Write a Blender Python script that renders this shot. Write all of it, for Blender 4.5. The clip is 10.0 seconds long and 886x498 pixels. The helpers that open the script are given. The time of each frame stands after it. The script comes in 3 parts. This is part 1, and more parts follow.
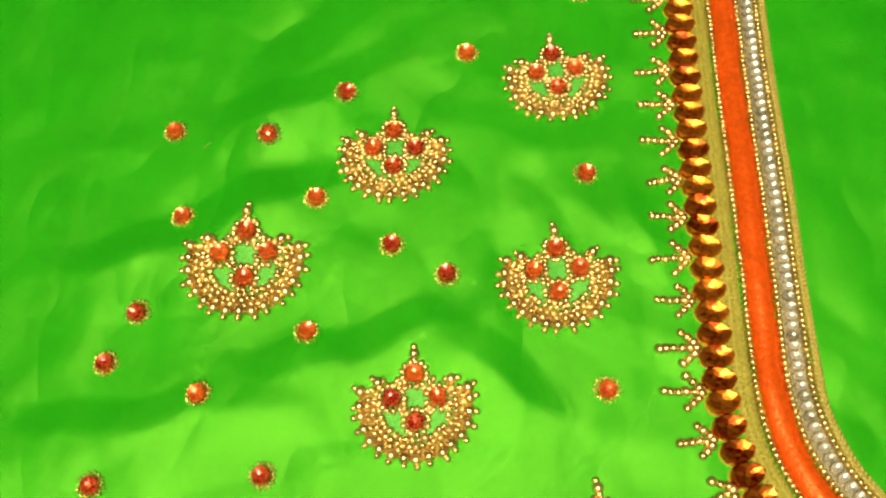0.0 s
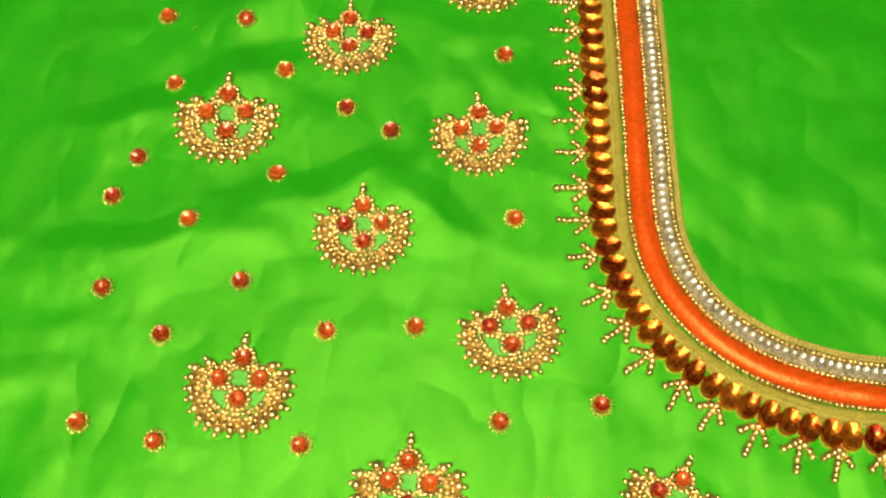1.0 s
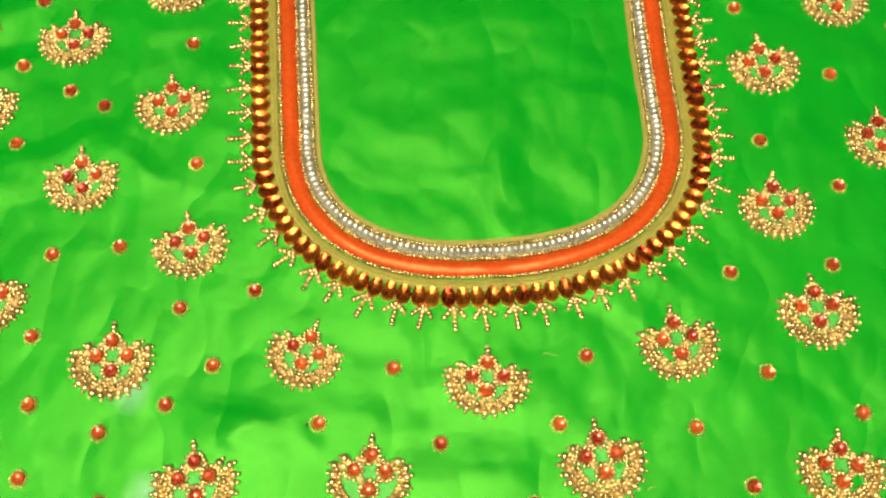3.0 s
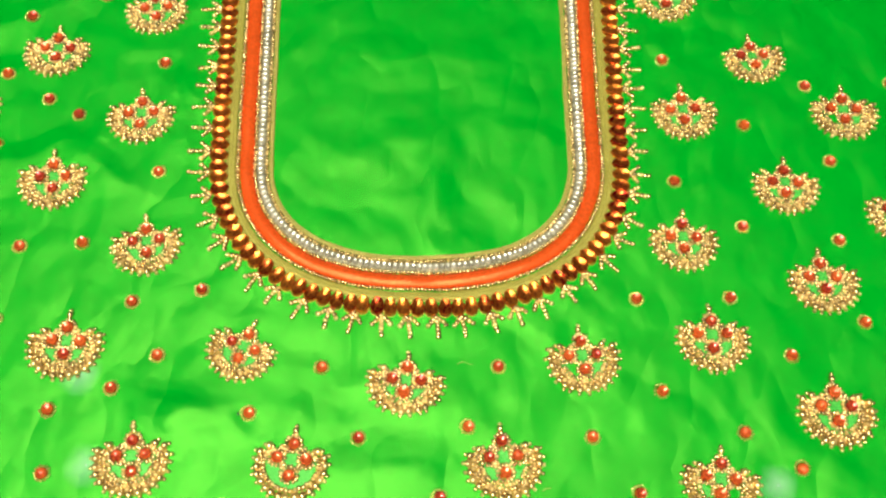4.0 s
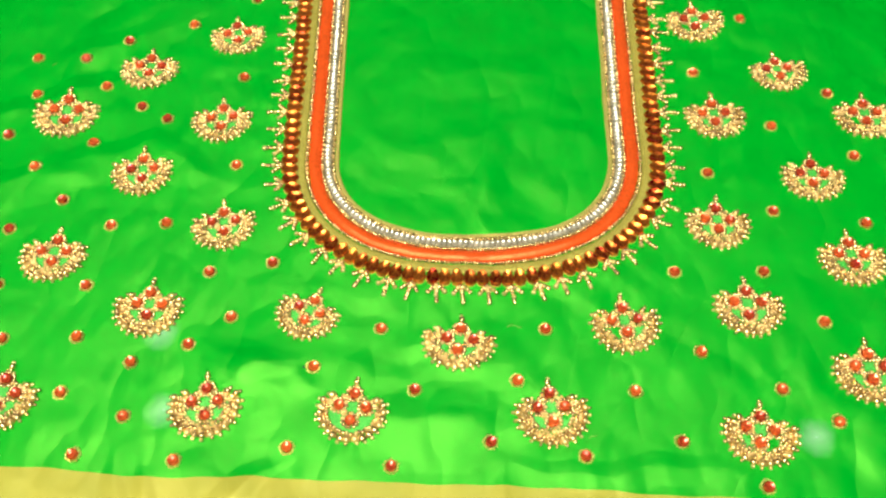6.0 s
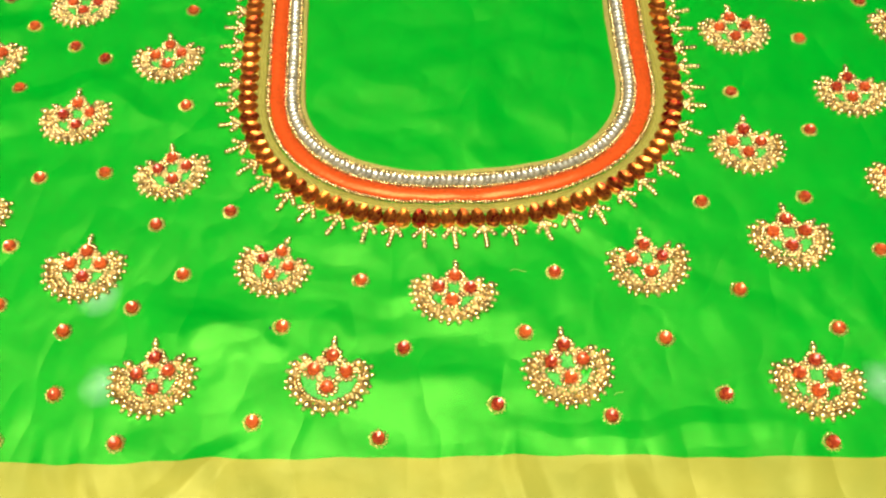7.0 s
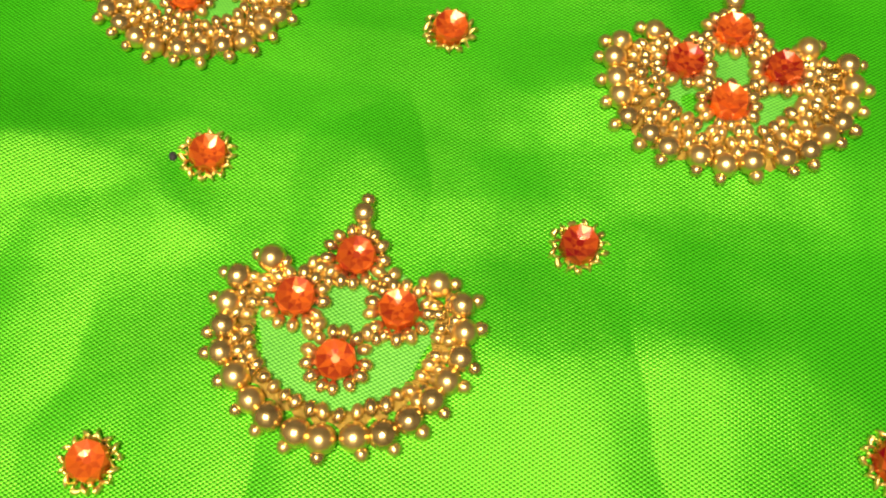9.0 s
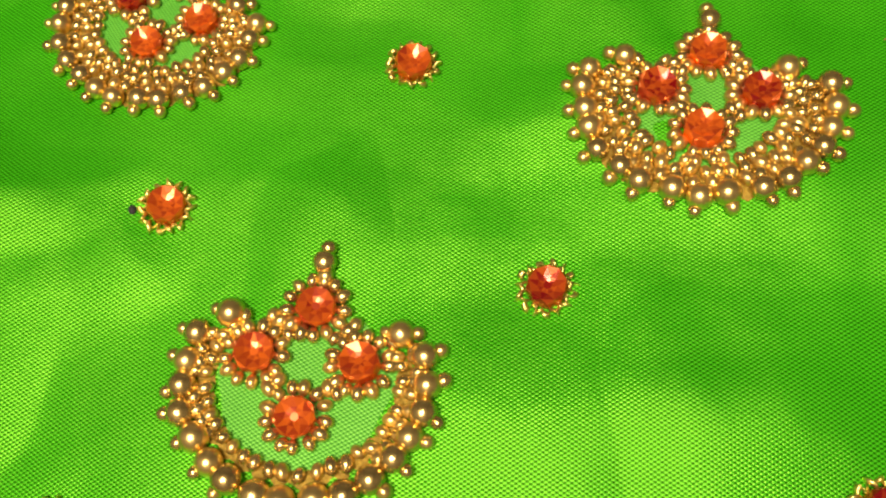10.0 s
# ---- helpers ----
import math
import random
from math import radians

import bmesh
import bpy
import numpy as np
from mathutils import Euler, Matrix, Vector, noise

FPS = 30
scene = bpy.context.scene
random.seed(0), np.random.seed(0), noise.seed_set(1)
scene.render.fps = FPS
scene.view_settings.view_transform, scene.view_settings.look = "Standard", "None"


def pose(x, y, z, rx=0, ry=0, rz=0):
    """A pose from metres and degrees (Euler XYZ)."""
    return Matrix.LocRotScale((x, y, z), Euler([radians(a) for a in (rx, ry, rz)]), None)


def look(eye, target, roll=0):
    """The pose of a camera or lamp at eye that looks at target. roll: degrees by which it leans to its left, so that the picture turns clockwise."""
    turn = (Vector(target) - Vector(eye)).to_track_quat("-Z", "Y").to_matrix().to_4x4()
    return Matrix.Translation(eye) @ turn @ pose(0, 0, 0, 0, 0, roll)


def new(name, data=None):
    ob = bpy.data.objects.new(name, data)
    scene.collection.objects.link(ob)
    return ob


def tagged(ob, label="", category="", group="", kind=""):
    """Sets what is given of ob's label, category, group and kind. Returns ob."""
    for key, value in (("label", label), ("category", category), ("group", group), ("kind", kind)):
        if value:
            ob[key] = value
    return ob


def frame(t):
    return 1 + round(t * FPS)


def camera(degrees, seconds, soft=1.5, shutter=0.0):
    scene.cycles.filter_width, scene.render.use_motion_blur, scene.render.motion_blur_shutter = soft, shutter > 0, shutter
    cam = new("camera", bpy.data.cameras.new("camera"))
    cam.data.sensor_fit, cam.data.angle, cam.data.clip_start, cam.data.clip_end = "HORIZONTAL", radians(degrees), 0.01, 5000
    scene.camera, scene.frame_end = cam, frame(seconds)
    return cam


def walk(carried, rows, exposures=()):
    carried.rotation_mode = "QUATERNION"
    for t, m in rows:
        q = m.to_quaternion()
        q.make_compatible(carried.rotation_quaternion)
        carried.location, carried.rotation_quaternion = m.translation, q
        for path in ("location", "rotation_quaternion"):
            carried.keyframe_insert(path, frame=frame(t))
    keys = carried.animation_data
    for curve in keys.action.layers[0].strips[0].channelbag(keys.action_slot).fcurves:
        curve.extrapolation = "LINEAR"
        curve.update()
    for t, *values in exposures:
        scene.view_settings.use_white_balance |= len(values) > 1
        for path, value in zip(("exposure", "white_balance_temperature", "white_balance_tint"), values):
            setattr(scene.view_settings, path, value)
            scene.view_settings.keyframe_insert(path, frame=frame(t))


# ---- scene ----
# camera: a phone held over a cloth that lies flat, drawing back and coming close again
cam = camera(49.9, 10.0, soft=2.35)
ROWS = [
    (0.0, -0.1585, -0.0433, 0.2574, 24.16, 3.90, 3.84),
    (0.5, -0.1670, -0.0794, 0.2748, 24.00, 2.41, 5.35),
    (0.7, -0.1660, -0.0930, 0.2880, 23.58, -0.08, 5.06),
    (1.0, -0.1448, -0.1079, 0.3045, 22.46, 1.31, 3.75),
    (1.3, -0.1380, -0.1270, 0.3130, 21.33, 0.15, 1.91),
    (1.5, -0.1227, -0.1294, 0.3301, 20.37, 1.14, 1.42),
    (1.8, -0.1030, -0.1530, 0.3520, 21.15, 1.26, 1.89),
    (2.0, -0.0800, -0.1501, 0.3636, 19.91, 1.73, 0.96),
    (2.5, -0.0542, -0.1670, 0.3828, 21.65, -0.63, -1.31),
    (2.7, -0.0425, -0.1737, 0.3916, 21.93, -0.05, -1.74),
    (3.8, -0.0018, -0.2061, 0.4161, 25.57, -1.50, -0.47),
    (4.0, 0.0031, -0.2080, 0.4336, 24.69, -1.79, 1.29),
    (4.5, 0.0007, -0.2339, 0.4761, 30.61, -2.85, 2.06),
    (5.0, -0.0083, -0.2598, 0.4777, 31.79, -1.52, 2.56),
    (5.5, -0.0031, -0.2849, 0.4588, 31.83, 0.03, 2.62),
    (5.7, -0.0003, -0.2999, 0.4474, 32.13, 0.23, 2.66),
    (6.8, 0.0071, -0.3026, 0.3663, 35.41, 1.85, 1.48),
    (7.0, -0.0001, -0.2891, 0.3476, 33.79, 1.22, 0.22),
    (7.5, -0.0131, -0.2635, 0.2830, 31.28, 1.65, 1.27),
    (7.8, -0.0200, -0.2380, 0.2500, 30.03, 2.36, 1.88),
    (8.0, -0.0221, -0.2088, 0.2196, 27.26, 2.90, 2.07),
    (8.3, -0.0330, -0.1770, 0.1780, 25.75, 2.88, 2.15),
    (8.5, -0.0276, -0.1605, 0.1513, 25.58, 4.11, 3.25),
    (8.7, -0.0290, -0.1610, 0.1300, 25.83, 3.95, 3.24),
    (9.0, -0.0363, -0.1545, 0.1155, 22.55, 1.24, 4.25),
    (9.5, -0.0394, -0.1485, 0.1102, 21.02, 2.14, 3.92),
    (10.0, -0.0252, -0.1459, 0.1133, 22.17, 5.04, 3.38),
]

EXPOSURES = [(0.0, -0.02, 7700, 5), (0.5, 0.04, 7600, 8), (1.0, -0.08, 7500, 7), (2.0, -0.08, 6700, 6), (2.7, -0.05, 6400, 7), (4.0, 0.11, 6000, 6), (4.5, 0.20, 5950, 7), (5.7, 0.22, 5950, 8),
             (7.0, 0.24, 6050, 9), (8.0, 0.2, 6600, 12), (8.5, 0.12, 7400, 16), (9.0, 0.05, 7900, 18), (9.5, -0.20, 8200, 19), (10.0, -0.28, 8200, 19)]
walk(cam, [(t, pose(x, y, z, rx, ry, rz)) for t, x, y, z, rx, ry, rz in ROWS], EXPOSURES)

# ---- light: one added overhead lamp replaces the light by the camera; plain room ----
LAMP = (-0.28, -0.75, 2.48)
world = bpy.data.worlds.new("world")
world.use_nodes = True
world.node_tree.nodes["Background"].inputs["Color"].default_value = (0.9, 0.95, 1.0, 1)
world.node_tree.nodes["Background"].inputs["Strength"].default_value = 0.2
scene.world = world
light_data = bpy.data.lights.new("stand_in_light", "AREA")
light_data.shape, light_data.size, light_data.energy = "DISK", 1.10, 116.0
light_data.color = (1.0, 0.96, 0.86)
light_ob = new("stand_in_light", light_data)
light_ob.matrix_world = look((LAMP[0], LAMP[1], LAMP[2] - 0.06), (LAMP[0], LAMP[1] + 0.001, 0.0))


# ---- materials ----
def material(name):
    m = bpy.data.materials.new(name)
    m.use_nodes = True
    tree = m.node_tree
    return m, tree, tree.nodes["Principled BSDF"]


def node(tree, kind, **props):
    n = tree.nodes.new(kind)
    for key, value in props.items():
        if key == "operation":
            n.operation = value
    return n


def math_node(tree, operation, a, b=None):
    n = node(tree, "ShaderNodeMath", operation=operation)
    for i, v in enumerate((a, b)):
        if v is None:
            continue
        if isinstance(v, (int, float)):
            n.inputs[i].default_value = v
        else:
            tree.links.new(v, n.inputs[i])
    return n.outputs[0]


def mix_colour(tree, fac, a, b, blend="MIX"):
    n = tree.nodes.new("ShaderNodeMix")
    n.data_type, n.blend_type = "RGBA", blend
    for i, v in ((0, fac), (6, a), (7, b)):
        if isinstance(v, (int, float)):
            n.inputs[i].default_value = v
        elif isinstance(v, tuple):
            n.inputs[i].default_value = (*v, 1)
        else:
            tree.links.new(v, n.inputs[i])
    return n.outputs[2]


def noise_node(tree, vector, scale, detail=3.0, rough=0.5):
    n = tree.nodes.new("ShaderNodeTexNoise")
    n.inputs["Scale"].default_value = scale
    n.inputs["Detail"].default_value = detail
    n.inputs["Roughness"].default_value = rough
    tree.links.new(vector, n.inputs["Vector"])
    return n.outputs["Fac"]


def ramp(tree, fac, low, high):
    n = tree.nodes.new("ShaderNodeMapRange")
    n.inputs["From Min"].default_value, n.inputs["From Max"].default_value = low, high
    tree.links.new(fac, n.inputs["Value"])
    return n.outputs["Result"]


def bump(tree, height, strength, distance, normal=None):
    n = tree.nodes.new("ShaderNodeBump")
    n.inputs["Strength"].default_value, n.inputs["Distance"].default_value = strength, distance
    tree.links.new(height, n.inputs["Height"])
    if normal is not None:
        tree.links.new(normal, n.inputs["Normal"])
    return n.outputs["Normal"]


def woven(name, warp, weft, gloss, pitch, rough, share):
    """Plain-woven shot cloth: matt thread body under a wide glossy lobe in the other thread's colour, thread relief, at real size."""
    m, tree, b = material(name)
    xyz = tree.nodes.new("ShaderNodeSeparateXYZ")
    geo = tree.nodes.new("ShaderNodeTexCoord").outputs["Object"]
    tree.links.new(geo, xyz.inputs[0])
    k = 2 * math.pi / pitch
    wob = math_node(tree, "MULTIPLY", noise_node(tree, geo, 60, 2), 5.0)
    sx = math_node(tree, "SINE", math_node(tree, "ADD", math_node(tree, "MULTIPLY", xyz.outputs[0], k * 0.72), wob))
    sy = math_node(tree, "SINE", math_node(tree, "ADD", math_node(tree, "MULTIPLY", xyz.outputs[1], k * 1.1), wob))
    weave = math_node(tree, "MULTIPLY", sx, sy)
    over = ramp(tree, math_node(tree, "ADD", math_node(tree, "MULTIPLY", weave, 0.5), 0.5), 0.22, 0.76)
    slub = noise_node(tree, geo, 38, 3, 0.6)
    big = noise_node(tree, geo, 11, 2)
    tint = mix_colour(tree, ramp(tree, slub, 0.25, 0.75), (0.82, 0.88, 0.86), (1.1, 1.06, 1.05))
    colour = mix_colour(tree, 1.0, mix_colour(tree, over, warp, weft), tint, "MULTIPLY")
    tree.links.new(colour, b.inputs["Base Color"])
    b.inputs["Roughness"].default_value = 0.7
    b.inputs["Specular IOR Level"].default_value = 0.0
    shine = tree.nodes.new("ShaderNodeBsdfPrincipled")
    shine.inputs["Metallic"].default_value = 1.0
    tree.links.new(mix_colour(tree, over, tuple(0.12 * g for g in gloss), tuple(min(1.0, 1.18 * g) for g in gloss)), shine.inputs["Base Color"])
    tree.links.new(math_node(tree, "ADD", math_node(tree, "MULTIPLY", big, 0.14), rough - 0.07), shine.inputs["Roughness"])
    n1 = bump(tree, weave, 1.0, 0.00003)
    turn = tree.nodes.new("ShaderNodeMapping")
    turn.inputs["Rotation"].default_value = (0, 0, 0.9)
    turn.inputs["Scale"].default_value = (1.0, 0.55, 1.0)
    tree.links.new(geo, turn.inputs[0])
    mid = math_node(tree, "SUBTRACT", noise_node(tree, turn.outputs[0], 26, 2.0, 0.45), 0.5)
    crease = math_node(tree, "SQRT", math_node(tree, "ADD", math_node(tree, "MULTIPLY", mid, mid), 0.00003))
    ripple = noise_node(tree, geo, 85, 2, 0.5)
    n2 = bump(tree, crease, 1.0, 0.0047, n1)
    n2 = bump(tree, ripple, 0.4, 0.0008, n2)
    for sh in (b, shine):
        tree.links.new(n2, sh.inputs["Normal"])
    mixer = tree.nodes.new("ShaderNodeMixShader")
    mixer.inputs[0].default_value = share
    tree.links.new(b.outputs[0], mixer.inputs[1])
    tree.links.new(shine.outputs[0], mixer.inputs[2])
    tree.links.new(mixer.outputs[0], tree.nodes["Material Output"].inputs["Surface"])
    return m


def metal_bead(name, colour, rough):
    m, tree, b = material(name)
    info = tree.nodes.new("ShaderNodeObjectInfo").outputs["Random"]
    isle = tree.nodes.new("ShaderNodeNewGeometry").outputs["Random Per Island"]
    mixed = math_node(tree, "FRACT", math_node(tree, "ADD", info, isle))
    dark = tuple(c * 0.68 for c in colour)
    tree.links.new(mix_colour(tree, mixed, dark, colour), b.inputs["Base Color"])
    b.inputs["Metallic"].default_value = 0.93
    tree.links.new(math_node(tree, "ADD", math_node(tree, "MULTIPLY", mixed, 0.06), rough), b.inputs["Roughness"])
    b.inputs["Coat Weight"].default_value = 0.25
    b.inputs["Coat Roughness"].default_value = 0.16
    return m


def foil_stone(name, deep, bright, metal, rough, low, high, coat):
    """Cut glass with a foil back: each facet mirrors, the tone changes from stone to stone and facet to facet."""
    m, tree, b = material(name)
    info = tree.nodes.new("ShaderNodeObjectInfo").outputs["Random"]
    isle = tree.nodes.new("ShaderNodeNewGeometry").outputs["Random Per Island"]
    facet = math_node(tree, "FRACT", math_node(tree, "ADD", isle, math_node(tree, "MULTIPLY", info, 7.3)))
    fac = math_node(tree, "ADD", math_node(tree, "MULTIPLY", facet, 0.6), math_node(tree, "MULTIPLY", info, 0.45))
    tree.links.new(mix_colour(tree, ramp(tree, fac, low, high), deep, bright), b.inputs["Base Color"])
    b.inputs["Metallic"].default_value = metal
    b.inputs["Roughness"].default_value = rough
    b.inputs["Coat Weight"].default_value = coat
    b.inputs["Coat Roughness"].default_value = 0.18
    return m


def thread(name, colour, scale, rough=0.5, metal=0.0, depth=0.42):
    m, tree, b = material(name)
    co = tree.nodes.new("ShaderNodeTexCoord").outputs["Object"]
    fine = noise_node(tree, co, scale, 3, 0.7)
    soft = noise_node(tree, co, scale * 0.08, 2)
    low = tuple(c * depth for c in colour)
    c1 = mix_colour(tree, ramp(tree, fine, 0.3, 0.7), low, colour)
    c2 = mix_colour(tree, 1.0, c1, mix_colour(tree, soft, (0.85, 0.85, 0.85), (1.1, 1.1, 1.1)), "MULTIPLY")
    tree.links.new(c2, b.inputs["Base Color"])
    b.inputs["Roughness"].default_value, b.inputs["Metallic"].default_value = rough, metal
    b.inputs["Specular IOR Level"].default_value = 0.2
    tree.links.new(bump(tree, fine, 0.7, 0.0004), b.inputs["Normal"])
    return m


def paint(name, colour, scale=6.0):
    m, tree, b = material(name)
    co = tree.nodes.new("ShaderNodeTexCoord").outputs["Object"]
    c = mix_colour(tree, noise_node(tree, co, scale, 4), tuple(v * 0.92 for v in colour), colour)
    tree.links.new(c, b.inputs["Base Color"])
    b.inputs["Roughness"].default_value = 0.75
    tree.links.new(bump(tree, noise_node(tree, co, 120, 3), 0.2, 0.001), b.inputs["Normal"])
    return m


SILK = woven("green_silk", (0.001, 0.11, 0.003), (0.005, 0.54, 0.018), (0.35, 0.92, 0.09), 0.00062, 0.38, 0.185)
TISSUE = woven("gold_tissue", (0.22, 0.20, 0.016), (0.50, 0.45, 0.06), (0.80, 0.72, 0.22), 0.00064, 0.42, 0.11)
GOLD = metal_bead("gold_bead", (0.95, 0.68, 0.25), 0.24)
FINE_GOLD = metal_bead("fine_gold_bead", (1.0, 0.80, 0.22), 0.30)
RUBY = foil_stone("ruby_orange_foil", (0.30, 0.003, 0.008), (1.0, 0.19, 0.025), 0.45, 0.24, 0.15, 0.95, 0.5)
AMBER = foil_stone("amber_brown_foil", (0.27, 0.008, 0.004), (1.0, 0.34, 0.035), 0.94, 0.31, 0.1, 1.05, 0.06)
CRYSTAL = foil_stone("clear_crystal_foil", (0.30, 0.27, 0.17), (1.0, 0.92, 0.70), 0.7, 0.28, 0.1, 0.8, 0.5)
ZARI = thread("zari_thread", (0.58, 0.49, 0.08), 2600, 0.40, 0.3)
GREY_THREAD = thread("silver_grey_thread", (0.38, 0.33, 0.17), 2200, 0.4, 0.4)
ORANGE = thread("orange_satin", (0.95, 0.115, 0.012), 600, 0.36, 0.35, 0.66)
FILM = woven("film_over_silk", (0.03, 0.26, 0.03), (0.11, 0.57, 0.07), (0.48, 0.88, 0.24), 0.00062, 0.45, 0.12)
CREAM = thread("cream_zari", (0.74, 0.58, 0.16), 2600, 0.4, 0.4)
YELLOW_ZARI = thread("bright_yellow_zari", (0.80, 0.58, 0.07), 2200, 0.35, 0.5)
STITCH = thread("brown_gold_stitching", (0.46, 0.30, 0.05), 1800, 0.42, 0.45)
BLACK = paint("black_thread", (0.02, 0.02, 0.02), 900.0)
# Kept dark so the added room reflects little in silk and beads.
WALL = paint("beige_wall_paint", (0.14, 0.13, 0.115))
FLOOR = paint("grey_floor", (0.16, 0.15, 0.14))


# ---- shape of the lying cloth ----
FOLDS = [  # crest from, to; width of the gentle side (right of the way along it), of the steep side; height
    (-0.294, 0.060, -0.224, 0.087, 0.022, 0.013, 0.0026),
    (-0.257, 0.113, -0.205, 0.133, 0.020, 0.013, 0.0024),
    (-0.238, 0.029, -0.182, 0.045, 0.022, 0.012, 0.0026),
    (-0.182, 0.045, -0.153, 0.027, 0.018, 0.011, 0.0022),
    (-0.302, 0.011, -0.234, 0.017, 0.024, 0.011, 0.0024),
    (-0.131, 0.094, -0.116, 0.066, 0.010, 0.008, 0.0013),
    (-0.036, 0.050, 0.012, 0.062, 0.028, 0.016, 0.0014),
    (-0.050, 0.112, 0.030, 0.104, 0.022, 0.018, 0.0012),
    (0.018, 0.062, 0.006, 0.012, 0.014, 0.010, 0.0011),
    (-0.128, -0.086, -0.085, -0.095, 0.018, 0.011, 0.0016),
    (-0.264, -0.082, -0.243, -0.087, 0.015, 0.009, 0.0016),
    (-0.125, -0.096, -0.085, -0.106, 0.030, 0.016, 0.0026),
    (-0.084, -0.097, -0.074, -0.104, 0.008, 0.006, 0.0009),
    (-0.118, -0.097, -0.086, -0.088, 0.010, 0.030, 0.0021),
    (-0.010, -0.092, 0.030, -0.084, 0.014, 0.026, 0.0018),
    (-0.033, -0.120, 0.012, -0.1135, 0.029, 0.020, 0.0024),
    (0.036, -0.143, 0.114, -0.1405, 0.010, 0.008, 0.0012),
    (-0.092, -0.150, -0.122, -0.186, 0.010, 0.006, 0.0020),
    (0.020, -0.150, 0.028, -0.182, 0.006, 0.010, 0.0020),
    (0.062, -0.156, 0.074, -0.184, 0.006, 0.009, 0.0018),
    (-0.163, -0.152, -0.146, -0.182, 0.007, 0.005, 0.0016),
    (-0.148, -0.154, -0.133, -0.184, 0.006, 0.005, 0.0014),
    (0.127, 0.010, 0.165, 0.064, 0.014, 0.010, 0.0016),
]


def height(x, y):
    """Height of the cloth over the floor: broad undulation, slanting ripples and a few creases."""
    x, y = np.asarray(x, float), np.asarray(y, float)
    h = -0.0012 + 0.0006 * np.sin(19 * x + 7 * y + 0.6) * np.cos(15 * y - 4 * x)
    wx = x + 0.018 * np.sin(31 * y + 9 * x) + 0.010 * np.sin(67 * x - 23 * y) + 0.003 * np.sin(190 * y + 70 * x)
    wy = y + 0.016 * np.sin(27 * x - 13 * y) + 0.008 * np.sin(58 * y + 37 * x) + 0.003 * np.sin(170 * x - 90 * y)

    def fold(u):
        return np.arcsin(np.sin(u) * 0.97) * 0.64

    some = 0.55 + 0.45 * np.sin(23 * x - 17 * y + 1.0)
    rest = 0.55 + 0.45 * np.sin(21 * y + 15 * x + 2.2)
    h = h + some * 0.00075 * fold(48 * wx + 70 * wy) + rest * 0.00068 * fold(92 * wx - 44 * wy + 1.3)
    h = h + rest * 0.00036 * fold(150 * wx + 118 * wy + 0.4) + some * 0.00026 * fold(60 * wx - 228 * wy)
    for x0, y0, x1, y1, gentle, steep, a in FOLDS:
        dx, dy = x1 - x0, y1 - y0
        n = math.hypot(dx, dy)
        u = ((x - x0) * dx + (y - y0) * dy) / n
        v = (-(x - x0) * dy + (y - y0) * dx) / n + 0.003 * np.sin(u * 70) + 0.0012 * np.sin(u * 190 + 1)
        span = 1 / (1 + np.exp(-u / (0.12 * n))) / (1 + np.exp((u - n) / (0.12 * n)))
        w = np.where(v > 0, steep, gentle) * (0.55 + 0.45 * span)
        h = h + a * span * np.maximum(0.0, 1.0 - np.sqrt((v / w) ** 2 + 0.006))
    return np.maximum(h, -0.0036)


def hem(x):
    """Where the green ends and the woven gold border begins."""
    return -0.1524 - 0.0024 * np.exp(-(((x + 0.145) / 0.025) ** 2)) + 0.0011 * np.exp(-(((x - 0.04) / 0.05) ** 2)) + 0.0003 * np.sin(120 * x) + 0.0002 * np.sin(260 * x + 2)


# ---- building helpers ----
def mesh_of(name, verts, faces, mat, smooth=True):
    me = bpy.data.meshes.new(name)
    me.from_pydata([tuple(v) for v in verts], [], [tuple(f) for f in faces])
    me.materials.append(mat)
    me.polygons.foreach_set("use_smooth", [smooth] * len(me.polygons))
    me.update()
    return me


def part(name, me, parent, at=None, label="", kind=""):
    """Links a mesh as one object under a thing or a part."""
    ob = new(name, me)
    ob.parent = parent
    if at is not None:
        ob.matrix_basis = at
    return tagged(ob, label, kind=kind)


def thing(name, m, label, category, group="", kind=""):
    ob = new(name)
    ob.empty_display_size = 0.005
    ob.matrix_basis = m
    return tagged(ob, label, category, group, kind)


def sphere(segments, rings, rx, ry, rz):
    verts, faces = [(0, 0, rz)], []
    for i in range(1, rings):
        a = math.pi * i / rings
        for j in range(segments):
            b = 2 * math.pi * j / segments
            verts.append((rx * math.sin(a) * math.cos(b), ry * math.sin(a) * math.sin(b), rz * math.cos(a)))
    verts.append((0, 0, -rz))
    for j in range(segments):
        k = (j + 1) % segments
        faces.append((0, 1 + j, 1 + k))
        for i in range(rings - 2):
            p = 1 + i * segments
            faces.append((p + j, p + segments + j, p + segments + k, p + k))
        p = 1 + (rings - 2) * segments
        faces.append((p + j, len(verts) - 1, p + k))
    return np.array(verts), faces


def joined(pieces):
    """Several (verts, faces) as one."""
    verts, faces, n = [], [], 0
    for v, f in pieces:
        verts.append(v)
        faces += [tuple(i + n for i in q) for q in f]
        n += len(v)
    return np.concatenate(verts), faces


